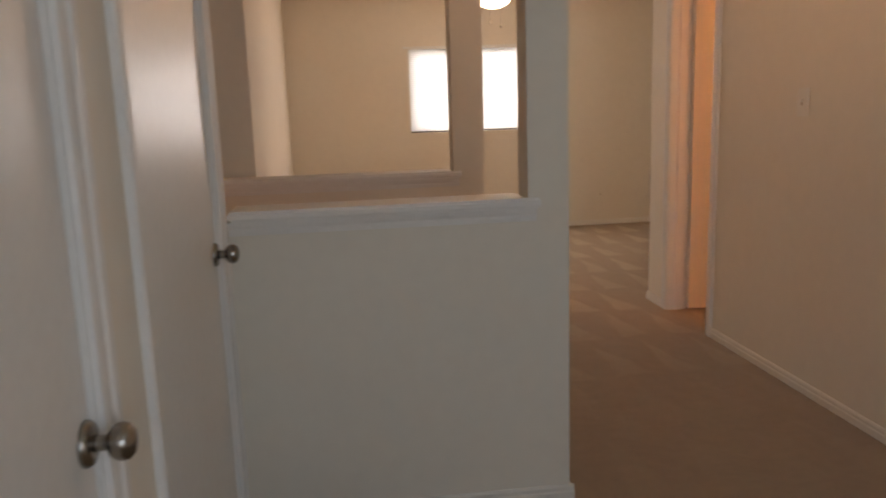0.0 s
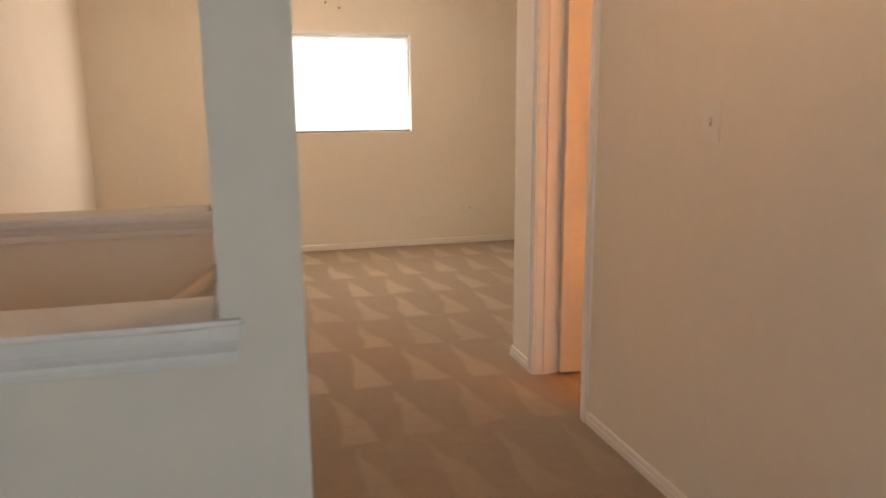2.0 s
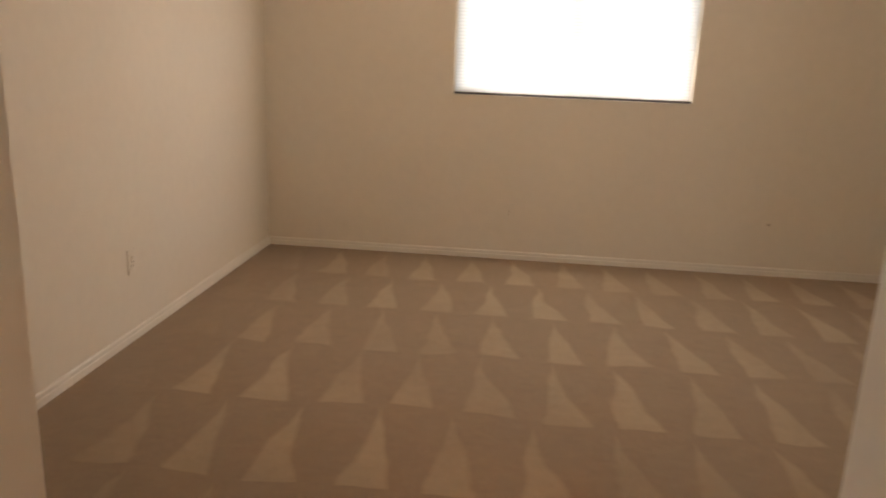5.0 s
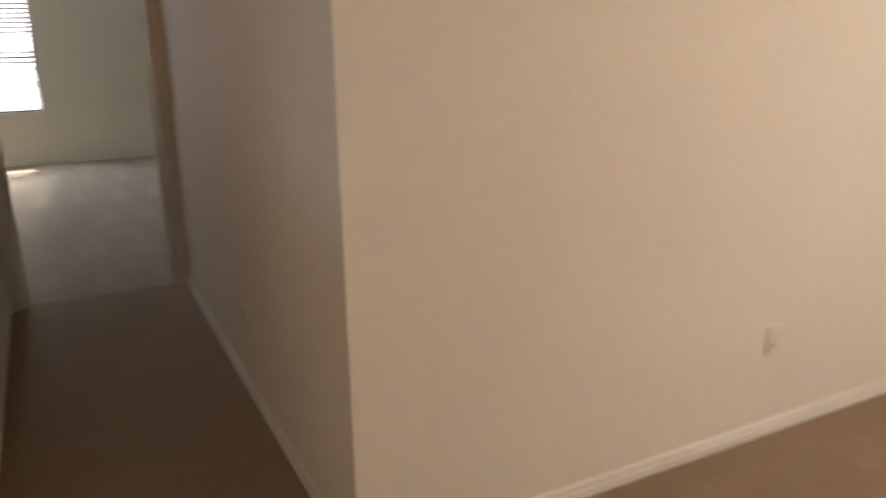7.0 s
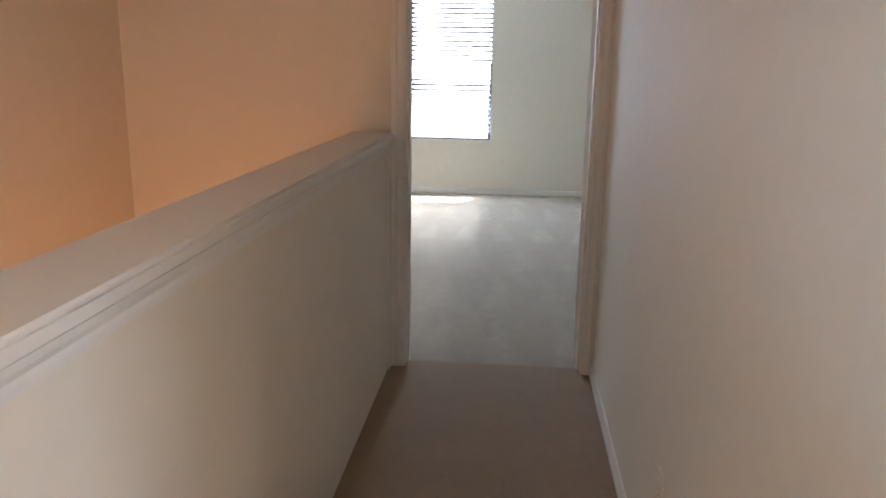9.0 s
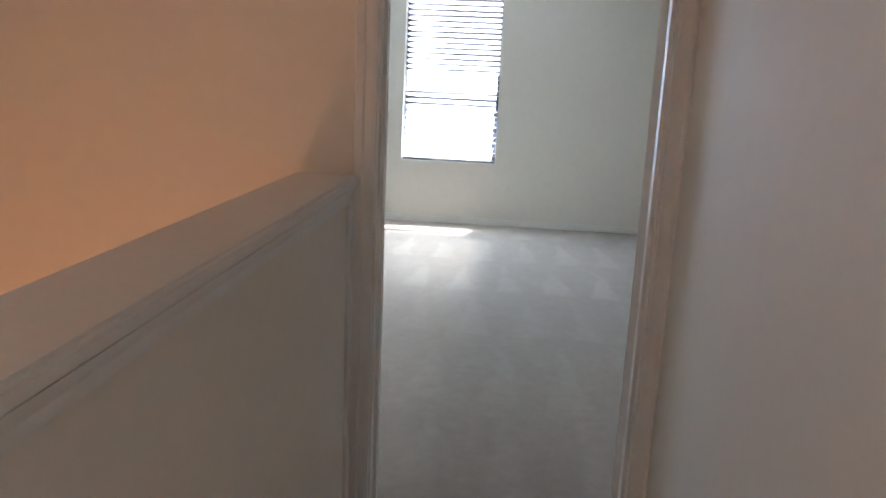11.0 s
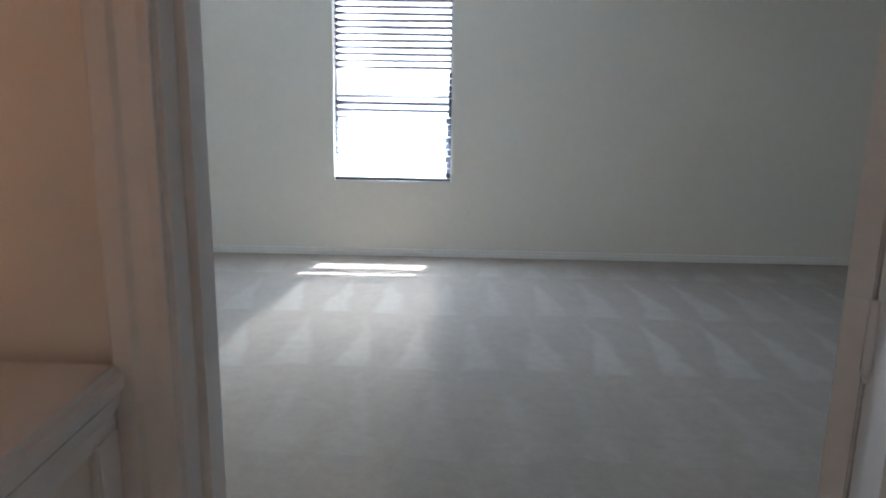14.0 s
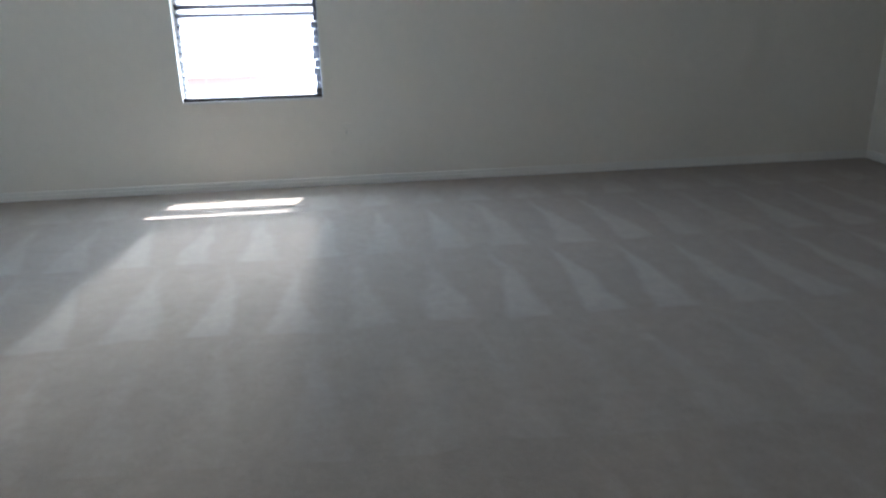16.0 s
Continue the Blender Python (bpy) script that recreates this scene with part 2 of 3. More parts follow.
def moulding(profile, start, end, out, up=(0, 0, 1)):
    """A run of trim: (out, up) pairs swept from start to end."""
    bm = bmesh.new()
    out, up = Vector(out), Vector(up)
    ends = []
    for p in (start, end):
        ends.append([bm.verts.new(Vector(p) + out * a + up * b) for a, b in profile])
    k = len(profile)
    for i in range(k):
        bm.faces.new((ends[0][i], ends[0][(i + 1) % k], ends[1][(i + 1) % k], ends[1][i]))
    bm.faces.new(ends[0][::-1])
    bm.faces.new(ends[1])
    return bm


def mesh(name, bm, mat, smooth=False):
    bmesh.ops.recalc_face_normals(bm, faces=bm.faces[:])
    data = bpy.data.meshes.new(name)
    bm.to_mesh(data)
    bm.free()
    data.materials.append(mat)
    if smooth:
        for p in data.polygons:
            p.use_smooth = True
    return data


def part(name, bm, mat, parent, label="", smooth=False):
    ob = new(name, mesh(name, bm, mat, smooth))
    ob.parent = parent
    return tagged(ob, label)


def structure(name, bm, mat, label, category):
    return tagged(new(name, mesh(name, bm, mat)), label, category, kind="structure")


def thing(name, place, label, category, group=""):
    ob = new(name)
    ob.location = place
    return tagged(ob, label, category, group)


def under(name, bm, mat, parent, label="", smooth=False):
    """A part given in world coordinates under a placed thing."""
    ob = part(name, bm, mat, parent, label, smooth)
    ob.matrix_parent_inverse = Matrix.Translation(parent.location).inverted()
    return ob


# ---- the plan ----
TOP, LOW, T = 2.44, -2.52, 0.12
NORTH = 3.375         # inner face of the loft's window wall
EAST = 2.545          # hall's east wall
HW_N, HW_S = -0.884, -1.014     # half wall between corridor and stairs
SW_S, SW_N = -2.37, -2.24     # wall with the opening onto the stairs
POST_E = 1.233
CORR_W = -2.673       # wall with the bedroom door
BED_W, BED_N, BED_S = -7.395, 3.09, -3.5
HALL_W, HALL_S = 0.17, -6.2
DOOR_S, DOOR_N = -0.813, -0.05
BATH_S, BATH_N = -0.713, -0.175
WX0, WX1, WZ0, WZ1 = 1.246, 2.749, 1.075, 1.939
BY0, BY1, BZ0, BZ1 = -1.448, -0.606, 0.543, 2.08
HEAD = 2.04
J = 0.018

# floors
structure("floor", boxes((-0.02, EAST + T, HALL_S, SW_N, -0.2, 0), (POST_E, EAST + T, SW_N, HW_S, -0.2, 0), (CORR_W - 0.06, EAST + T, HW_S, 0, -0.2, 0),
                         (-0.06, 4.66, 0, NORTH + 0.06, -0.2, 0), (EAST + T, 4.66, -2.4, 0, -0.2, 0)), CARPET,
          "beige cut-pile carpet with triangular vacuum marks", "floor")
structure("floor_bedroom", boxes((BED_W - 0.06, CORR_W - 0.06, BED_S - 0.06, BED_N + 0.06, -0.2, 0)), CARPET_BED,
          "beige bedroom carpet with vacuum strokes", "floor")
structure("floor_lower", boxes((-2.8, 4.6, -2.4, -0.9, LOW - 0.1, LOW)), STAIRC, "beige carpet at the foot of the stairs", "floor")
structure("ceiling", boxes((BED_W - T, 4.8, HALL_S - T, NORTH + T, TOP, TOP + 0.12)), CEIL, "flat off-white textured ceiling", "ceiling")

# walls
structure("wall_north", boxes((-T, WX0, NORTH, NORTH + T, 0, TOP), (WX1, 4.72, NORTH, NORTH + T, 0, TOP), (WX0, WX1, NORTH, NORTH + T, 0, WZ0), (WX0, WX1, NORTH, NORTH + T, WZ1, TOP)),
          PAINT, "cream painted window wall of the loft", "wall")
structure("wall_loft_west", boxes((-T, 0, T, NORTH, 0, TOP)), PAINT, "cream painted loft wall ending in an outside corner", "wall")
structure("wall_corridor_north", boxes((CORR_W, 0, 0, T, 0, TOP)), PAINT, "cream painted corridor wall", "wall")
structure("wall_loft_east", boxes((4.6, 4.72, 0.135, NORTH, 0, TOP)), PAINT, "cream painted wall", "wall")
structure("wall_loft_south", boxes((EAST + T, 4.72, 0, 0.135, 0, TOP)), PAINT, "cream painted wall beside the loft", "wall")
structure("wall_hall_east", boxes((EAST, EAST + T, HALL_S, BATH_S - J, 0, TOP), (EAST, EAST + T, BATH_N + J, 0.135, 0, TOP), (EAST, EAST + T, BATH_S - J, BATH_N + J, HEAD + J, TOP)),
          PAINT, "cream painted hall wall with a doorway", "wall")
structure("wall_bath", boxes((4.6, 4.72, -2.4, 0, 0, TOP), (EAST + T, 4.72, -2.52, -2.4, 0, TOP)), PAINT, "cream painted bathroom walls", "wall")
structure("wall_hall_west", boxes((0.05, HALL_W, HALL_S, -4.44, 0, TOP), (0.05, HALL_W, -3.642, -3.358, 0, TOP), (0.05, HALL_W, -2.53, SW_S, 0, TOP),
                                  (0.05, HALL_W, -4.44, -3.642, HEAD + J, TOP), (0.05, HALL_W, -3.358, -2.53, HEAD + J, TOP)), PAINT, "white painted hall wall with two closet doors", "wall")
structure("wall_closet_back", boxes((-0.35, -0.25, -4.6, SW_S - 0.001, 0, TOP)), PAINT, "plain back wall of the hall closets", "wall")
structure("wall_hall_south", boxes((0.05, 0.7, HALL_S - T, HALL_S, 0, TOP), (1.9, EAST + T, HALL_S - T, HALL_S, 0, TOP), (0.7, 1.9, HALL_S - T, HALL_S, 0, 0.9), (0.7, 1.9, HALL_S - T, HALL_S, 2.1, TOP)),
          PAINT, "cream painted end wall of the hall", "wall")
structure("wall_stair_south", boxes((0.05, POST_E, SW_S, SW_N, LOW, 1.0), (1.10, POST_E, SW_S, SW_N, 1.0, TOP)), PAINT,
          "white painted half wall with a full-height end post", "wall")
structure("wall_stair_inner", boxes((CORR_W, 0.05, SW_S, -2.01, LOW, TOP)), PAINT, "cream painted stairwell wall", "wall")
structure("wall_half", boxes((CORR_W, POST_E - 0.019, HW_S, HW_N, LOW, 1.0), (1.06, POST_E - 0.019, HW_S, HW_N, 1.0, TOP)), PAINT,
          "cream painted half wall beside the stairs with an end post", "wall")
structure("wall_bedroom_east", boxes((CORR_W - T, CORR_W, BED_S, DOOR_S - J, LOW, TOP), (CORR_W - T, CORR_W, DOOR_N + J, BED_N, 0, TOP), (CORR_W - T, CORR_W, DOOR_S - J, DOOR_N + J, HEAD + J, TOP)),
          PAINT, "cream painted wall with the bedroom doorway", "wall")
structure("wall_bedroom_west", boxes((BED_W - T, BED_W, BED_S, BY0, 0, TOP), (BED_W - T, BED_W, BY1, BED_N, 0, TOP), (BED_W - T, BED_W, BY0, BY1, 0, BZ0), (BED_W - T, BED_W, BY0, BY1, BZ1, TOP)),
          PAINT, "cream painted bedroom window wall", "wall")
structure("wall_bedroom_north", boxes((BED_W - T, CORR_W, BED_N, BED_N + T, 0, TOP)), PAINT, "cream painted bedroom wall", "wall")
structure("wall_bedroom_south", boxes((BED_W - T, CORR_W, BED_S - T, BED_S, 0, TOP)), PAINT, "cream painted bedroom wall", "wall")
structure("wall_closet", boxes((-4.595, CORR_W - T, BED_S, -1.545, 0, TOP)), PAINT, "cream painted closet block with an outside corner", "wall")
structure("wall_lower", boxes((4.6, 4.7, -2.4, -0.9, LOW, -0.2), (POST_E, 4.7, -2.5, -2.38, LOW, -0.2), (POST_E, 4.7, -0.9, -0.8, LOW, -0.2)), PAINT, "cream painted walls below the landing", "wall")

# ---- trim ----
BASE = [(0, 0), (0.012, 0), (0.012, 0.028), (0.009, 0.033), (0.009, 0.046), (0.005, 0.054), (0, 0.054)]


def baseboard(start, end, out):
    structure("baseboard", moulding(BASE, start, end, out), SKIRT, "white painted stepped wooden baseboard", "baseboard")


baseboard((0.0, NORTH, 0), (4.6, NORTH, 0), (0, -1, 0))
baseboard((0, -0.014, 0), (0, NORTH - 0.014, 0), (1, 0, 0))
baseboard((CORR_W + 0.02, 0, 0), (0, 0, 0), (0, -1, 0))
baseboard((EAST, HALL_S, 0), (EAST, BATH_S - 0.066, 0), (-1, 0, 0))
baseboard((EAST, BATH_N + 0.066, 0), (EAST, 0.147, 0), (-1, 0, 0))
baseboard((EAST, 0.135, 0), (4.6, 0.135, 0), (0, 1, 0))
baseboard((HALL_W + 0.02, SW_S, 0), (POST_E + 0.014, SW_S, 0), (0, -1, 0))
baseboard((POST_E, SW_S, 0), (POST_E, SW_N, 0), (1, 0, 0))
baseboard((BED_W, BED_S, 0), (BED_W, BED_N, 0), (1, 0, 0))
baseboard((BED_W + 0.014, BED_N, 0), (CORR_W - T, BED_N, 0), (0, -1, 0))
baseboard((-4.607, -1.545, 0), (CORR_W - T - 0.02, -1.545, 0), (0, 1, 0))
baseboard((-4.595, BED_S, 0), (-4.595, -1.545, 0), (-1, 0, 0))

CASE = [(0, 0), (0.010, 0), (0.012, 0.010), (0.012, 0.030), (0.017, 0.036), (0.017, 0.056), (0.012, 0.060), (0, 0.060)]


def cased_opening(name, face, out, lo, hi, deep, label, width=None):
    """Jamb, stops and casing of a door in a wall that runs along y; face: its x, out: which side the casing is on."""
    inner = face - out * deep
    x0, x1 = sorted((face, inner))
    rows = [(x0, x1, lo - J, lo, 0, HEAD), (x0, x1, hi, hi + J, 0, HEAD), (x0, x1, lo - J, hi + J, HEAD, HEAD + J)]
    mid = (x0 + x1) / 2
    rows += [(mid - 0.018, mid + 0.018, lo, lo + 0.011, 0, HEAD - 0.011), (mid - 0.018, mid + 0.018, hi - 0.011, hi, 0, HEAD - 0.011), (mid - 0.018, mid + 0.018, lo, hi, HEAD - 0.011, HEAD)]
    ob = structure(name, boxes(*rows), TRIM, label, "door frame")
    for side, x in ((out, face), (-out, inner)):
        for sign, y in ((-1, lo - 0.006), (1, hi + 0.006)):
            part("casing", moulding(CASE, (x, y, 0), (x, y, HEAD + 0.066), (side, 0, 0), (0, sign, 0)), TRIM, ob)
        part("casing", moulding(CASE, (x, lo - 0.006, HEAD + 0.006), (x, hi + 0.006, HEAD + 0.006), (side, 0, 0)), TRIM, ob)
    return ob


frame_bed = cased_opening("door_frame_1", CORR_W, 1, DOOR_S, DOOR_N, T, "white painted casing of the bedroom doorway")
frame_bath = cased_opening("door_frame_2", EAST, -1, BATH_S, BATH_N, T, "white painted casing of the bathroom doorway")
frame_c1 = cased_opening("door_frame_3", HALL_W, 1, -4.422, -3.66, T, "white painted closet door casing")
frame_c2 = cased_opening("door_frame_4", HALL_W, 1, -3.34, -2.548, T, "white painted closet door casing")
part("strike_plate", rounded(boxes((CORR_W - 0.085, CORR_W - 0.045, DOOR_S - 0.001, DOOR_S + 0.0025, 0.89, 0.955)), 0.001, 1), DARKM, frame_bed, "dark metal strike plate")

# ---- caps and sills ----


def cap(name, x0, x1, y0, y1, z, label, sides, horns):
    """A rounded board on a half wall, with a stepped moulding under its edge."""
    ob = thing(name, ((x0 + x1) / 2, (y0 + y1) / 2, z - 0.033), label, "wall cap")
    under("board", rounded(boxes((x0, x1, y0, y1, z - 0.032, z)), 0.009, 3), TRIM, ob)
    for h0, h1, hx in horns:
        under("horn", rounded(boxes((x1 - 0.03, hx, h0, h1, z - 0.0315, z + 0.0006)), 0.007, 3), TRIM, ob)
    steps = [(0, 0), (0.006, 0), (0.008, 0.012), (0.008, 0.020), (0.013, 0.030), (0.016, 0.042), (0, 0.042)]
    for y, way, a, b in sides:
        under("moulding", moulding(steps, (a, y, z - 0.0745), (b, y, z - 0.0745), (0, way, 0)), TRIM, ob)
    return ob


cap("half_wall_cap", CORR_W + 0.018, 1.059, HW_S - 0.024, HW_N + 0.024, 1.024, "white painted rounded cap board along the corridor half wall",
    ((HW_N, 1, CORR_W + 0.02, 1.085), (HW_S, -1, CORR_W + 0.02, 1.085)), ((HW_S - 0.0242, HW_S - 0.001, 1.098), (HW_N + 0.001, HW_N + 0.0242, 1.098)))
cap("stair_sill", HALL_W + 0.002, 1.099, SW_S - 0.027, SW_N + 0.024, 1.042, "white painted sill of the opening onto the stairs", ((SW_S, -1, HALL_W + 0.002, 1.125),), ((SW_S - 0.0272, SW_S - 0.001, 1.138),))
structure("trim", rounded(boxes((CORR_W + 0.019, CORR_W + 0.066, HW_N, HW_N + 0.011, 0, 0.957)), 0.003, 2), TRIM, "white painted vertical batten at the end of the half wall", "trim")

# ---- doors ----


def door_leaf(name, pin, degrees, wide, thick, label, swing, hinge_z, knob=None):
    """A flush leaf hung on pin; at 0 degrees it runs along -y. thick is measured to +x (swing 1) or -x (swing -1)."""
    ob = new(name)
    ob.matrix_world = Matrix.Translation(pin) @ Matrix.Rotation(radians(degrees), 4, "Z")
    tagged(ob, label, "door")
    x0, x1 = sorted((0, swing * thick))
    part("leaf", rounded(boxes((x0, x1, -wide, -0.003, 0.012, HEAD - 0.006)), 0.0025, 2), DOORP, ob)
    for z in hinge_z:
        hinge = part("hinge", lathe([(0.0065, z - 0.045), (0.0065, z + 0.045)], (-swing * 0.005, 0.001, 0), "z", 12), TRIM, ob, "painted butt hinge", True)
        part("hinge_leaf", boxes((x0 + 0.004, x1 - 0.004, -0.0035, -0.0012, z - 0.044, z + 0.044)), TRIM, hinge)
        part("hinge_pin", lathe([(0.003, z - 0.055), (0.005, z - 0.049), (0.005, z - 0.045)], (-swing * 0.005, 0.001, 0), "z", 10), TRIM, hinge)
    return ob


def knob_on(door, place, axis_sign):
    """A round passage knob with its rose, turned about x."""
    sx = axis_sign
    rose = part("rose", lathe([(0.033, 0), (0.033, sx * 0.004), (0.029, sx * 0.010), (0.014, sx * 0.012)], place, "x", 32), NICKEL, door, "satin nickel rose", True)
    part("neck", lathe([(0.0125, sx * 0.010), (0.011, sx * 0.018), (0.011, sx * 0.030), (0.014, sx * 0.034)], place, "x", 24), NICKEL, rose, "", True)
    part("knob", lathe([(0.012, sx * 0.030), (0.020, sx * 0.034), (0.0255, sx * 0.042), (0.0265, sx * 0.050), (0.0245, sx * 0.058), (0.018, sx * 0.064), (0.008, sx * 0.067), (0.001, sx * 0.0675)], place, "x", 32), NICKEL, rose, "satin nickel round knob", True)


door_leaf("bedroom_door", (CORR_W - T - 0.004, DOOR_N - 0.003, 0), -142, 0.745, 0.035, "white flush bedroom door swung wide open", 1, (0.2, 1.02, 1.84))
door_leaf("bathroom_door", (EAST + T + 0.002, BATH_N - 0.004, 0), 84, 0.61, 0.035, "white flush bathroom door standing open", -1, (0.30, 1.08, 1.84))
for y0, y1, ky in ((-4.420, -3.662, -3.688), (-3.338, -2.550, -2.585)):
    d = thing("closet_door", (HALL_W - 0.03, (y0 + y1) / 2, 0.01), "closed white flush closet door with a nickel knob", "door", "closet doors in the hall")
    under("leaf", rounded(boxes((HALL_W - 0.047, HALL_W - 0.008, y0 + 0.001, y1 - 0.001, 0.01, HEAD - 0.004)), 0.0025, 2), DOORP, d)
    knob_on(d, (HALL_W - 0.008, ky, 0.898 if ky < -3 else 0.952), 1)
    for k in d.children:
        if k.name.startswith("rose"):
            k.matrix_parent_inverse = Matrix.Translation(d.location).inverted()

# ---- stairs ----
stairs = thing("staircase", (POST_E, -1.6, LOW), "carpeted straight staircase going down from the landing", "stairs")
for i in range(1, 14):
    x1 = POST_E - 0.26 * (i - 1)
    under("step", rounded(boxes((x1 - 0.285, x1 - 0.001, -2.006 if x1 < 0.36 else SW_N + 0.001, HW_S - 0.001, -0.18 * i - 0.18, -0.18 * i)), 0.008, 2), STAIRC, stairs)

rail = thing("handrail", (1.0, -1.075, 0.8), "pale painted round wooden handrail on the stair wall", "handrail")
slope = Vector((0.25, 0, 0.187)).normalized()


def rod(a, b, r, steps=16):
    a, b = Vector(a), Vector(b)
    bm = bmesh.new()
    turn = (b - a).to_track_quat("Z", "Y").to_matrix().to_4x4()
    bmesh.ops.create_cone(bm, cap_ends=True, segments=steps, radius1=r, radius2=r, depth=(b - a).length, matrix=Matrix.Translation((a + b) / 2) @ turn)
    return bm


top_end = Vector((1.157, -1.075, 0.903))
rail_bm = rod(top_end, top_end - slope * 3.9, 0.024, 20)
under("rail", rounded(rail_bm, 0.003, 2), material("pale_painted_wood", (0.66, 0.56, 0.45), 0.4, 0, 0.05, 6), rail, "", True)
for d_ in (0.075, 1.3, 2.5, 3.6):
    p = top_end - slope * d_
    b_ = under("bracket", rod(p + Vector((0, 0.0, -0.018)), p + Vector((0, 0.035, -0.075)), 0.007, 12), DARKM, rail, "dark metal handrail bracket", True)
    part("bracket_plate", lathe([(0.013, 0), (0.013, -0.004), (0.009, -0.010)], (p.x, HW_S - 0.0005, p.z - 0.075), "y", 20), DARKM, b_, "", True)
    part("bracket_arm", rod(p + Vector((0, 0.035, -0.075)), (p.x, HW_S - 0.003, p.z - 0.075), 0.007, 12), DARKM, b_, "", True)

# ---- windows ----


def window(name, axis, wall, out, lo, hi, z0, z1, label, split):
    """A vinyl window set back in an opening; axis: the way the wall runs; out: which way is outdoors."""
    ob = structure(name, bmesh.new(), VINYL, label, "window")
    a, b = sorted((wall + out * 0.075, wall + out * T))

    def at(p0, p1, d0, d1, q0, q1):
        return (p0, p1, d0, d1, q0, q1) if axis == "x" else (d0, d1, p0, p1, q0, q1)

    f = 0.035 if split == "upright" else 0.02
    for row in ((lo, lo + f, a, b, z0, z1), (hi - f, hi, a, b, z0, z1), (lo + f, hi - f, a, b, z0, z0 + f), (lo + f, hi - f, a, b, z1 - f, z1)):
        part("window_frame", boxes(at(*row)), VINYL, ob)
    if split == "upright":
        m = (lo + hi) / 2
        part("mullion", boxes(at(m - 0.012, m + 0.012, a + 0.012, b - 0.004, z0 + f, z1 - f)), VINYL, ob)
        panes = ((lo + f, m - 0.012, z0 + f, z1 - f), (m + 0.012, hi - f, z0 + f, z1 - f))
    else:
        m = split
        part("meeting_rail", boxes(at(lo + f, hi - f, a + 0.004, b - 0.004, m - 0.013, m + 0.013)), VINYL, ob)
        panes = ((lo + f, hi - f, z0 + f, m - 0.013), (lo + f, hi - f, m + 0.013, z1 - f))
    c = (a + b) / 2
    for p0, p1, q0, q1 in panes:
        g = part("pane", boxes(at(p0, p1, c - 0.002, c + 0.002, q0, q1)), GLASS, ob)
        g.visible_shadow = False
    return ob


window("window_1", "x", NORTH, 1, WX0, WX1, WZ0, WZ1, "white sliding window of the loft", "upright")
window("window_2", "y", BED_W, -1, BY0, BY1, BZ0, BZ1, "white single-hung bedroom window", 1.15)
# This last window is unseen, added to go with the hall's daylight lamp.
window("window_3", "x", HALL_S, -1, 0.7, 1.9, 0.9, 2.1, "unseen white sliding window added at the end of the hall", "upright")
part("window_sill", rounded(boxes((BED_W - 0.07, BED_W + 0.012, BY0 + 0.001, BY1 - 0.001, BZ0 + 0.001, BZ0 + 0.014)), 0.004, 2), TRIM, bpy.data.objects["window_2"])

# loft blind
blind = thing("mini_blind", ((WX0 + WX1) / 2, NORTH + 0.04, WZ1), "closed white mini blind hanging in the loft window", "window blind")
under("head_rail", rounded(boxes((WX0 - 0.055, WX1 + 0.03, NORTH - 0.022, NORTH - 0.002, WZ1 - 0.004, WZ1 + 0.020)), 0.003, 2), BLIND, blind, "thin white head rail")
# This rail's shade against the window is put into its colour.
under("bottom_rail", rounded(boxes((WX0 + 0.006, WX1 - 0.006, NORTH + 0.006, NORTH + 0.034, WZ0 + 0.002, WZ0 + 0.016)), 0.003, 2), BACKLIT, blind, "bottom rail coloured dark for its backlit shade")
slat_data = None
for i in range(41):
    z = WZ0 + 0.026 + i * 0.0205
    if slat_data is None:
        bm = bmesh.new()
        pts = [(-0.0125, -0.0015), (-0.005, 0.001), (0.005, 0.001), (0.0125, -0.0015)]
        rows = [[bm.verts.new((sx, u, w + th)) for u, w in pts] for sx in (WX0 + 0.012 - blind.location.x, WX1 - 0.012 - blind.location.x) for th in (0, 0.0006)]
        for a, b in ((0, 2), (1, 3)):
            for k in range(3):
                bm.faces.new((rows[a][k], rows[a][k + 1], rows[b][k + 1], rows[b][k]))
        slat_data = mesh("slat", bm, SHADE)
    s_ = new("slat", slat_data)
    s_.parent = blind
    s_.matrix_basis = pose(0, 0, z - blind.location.z, 62, 0, 0)
for x in (WX0 + 0.18, (WX0 + WX1) / 2, WX1 - 0.18):
    under("ladder_cord", rod((x, NORTH + 0.028, WZ0 + 0.012), (x, NORTH + 0.028, WZ1), 0.0009, 6), BLIND, blind)

# bedroom blind: whole slats above, broken stubs below
# Slats and stubs are coloured dark, as white ones look against the window.
bb = thing("broken_blind", (BED_W - 0.045, (BY0 + BY1) / 2, BZ1), "white horizontal blind coloured dark as if backlit, its lower slats broken off", "window blind")
under("head_rail", rounded(boxes((BED_W - 0.07, BED_W - 0.02, BY0 + 0.006, BY1 - 0.006, BZ1 - 0.045, BZ1 - 0.002)), 0.003, 2), BLIND, bb)
# Rail coloured near black to stand for its silhouette before the window.
under("bottom_rail", rounded(boxes((BED_W - 0.045, BED_W + 0.002, BY0 + 0.006, BY1 - 0.006, BZ0 + 0.0145, BZ0 + 0.034)), 0.003, 2), DARKM, bb, "bottom rail lying on the sill, coloured dark as a silhouette")


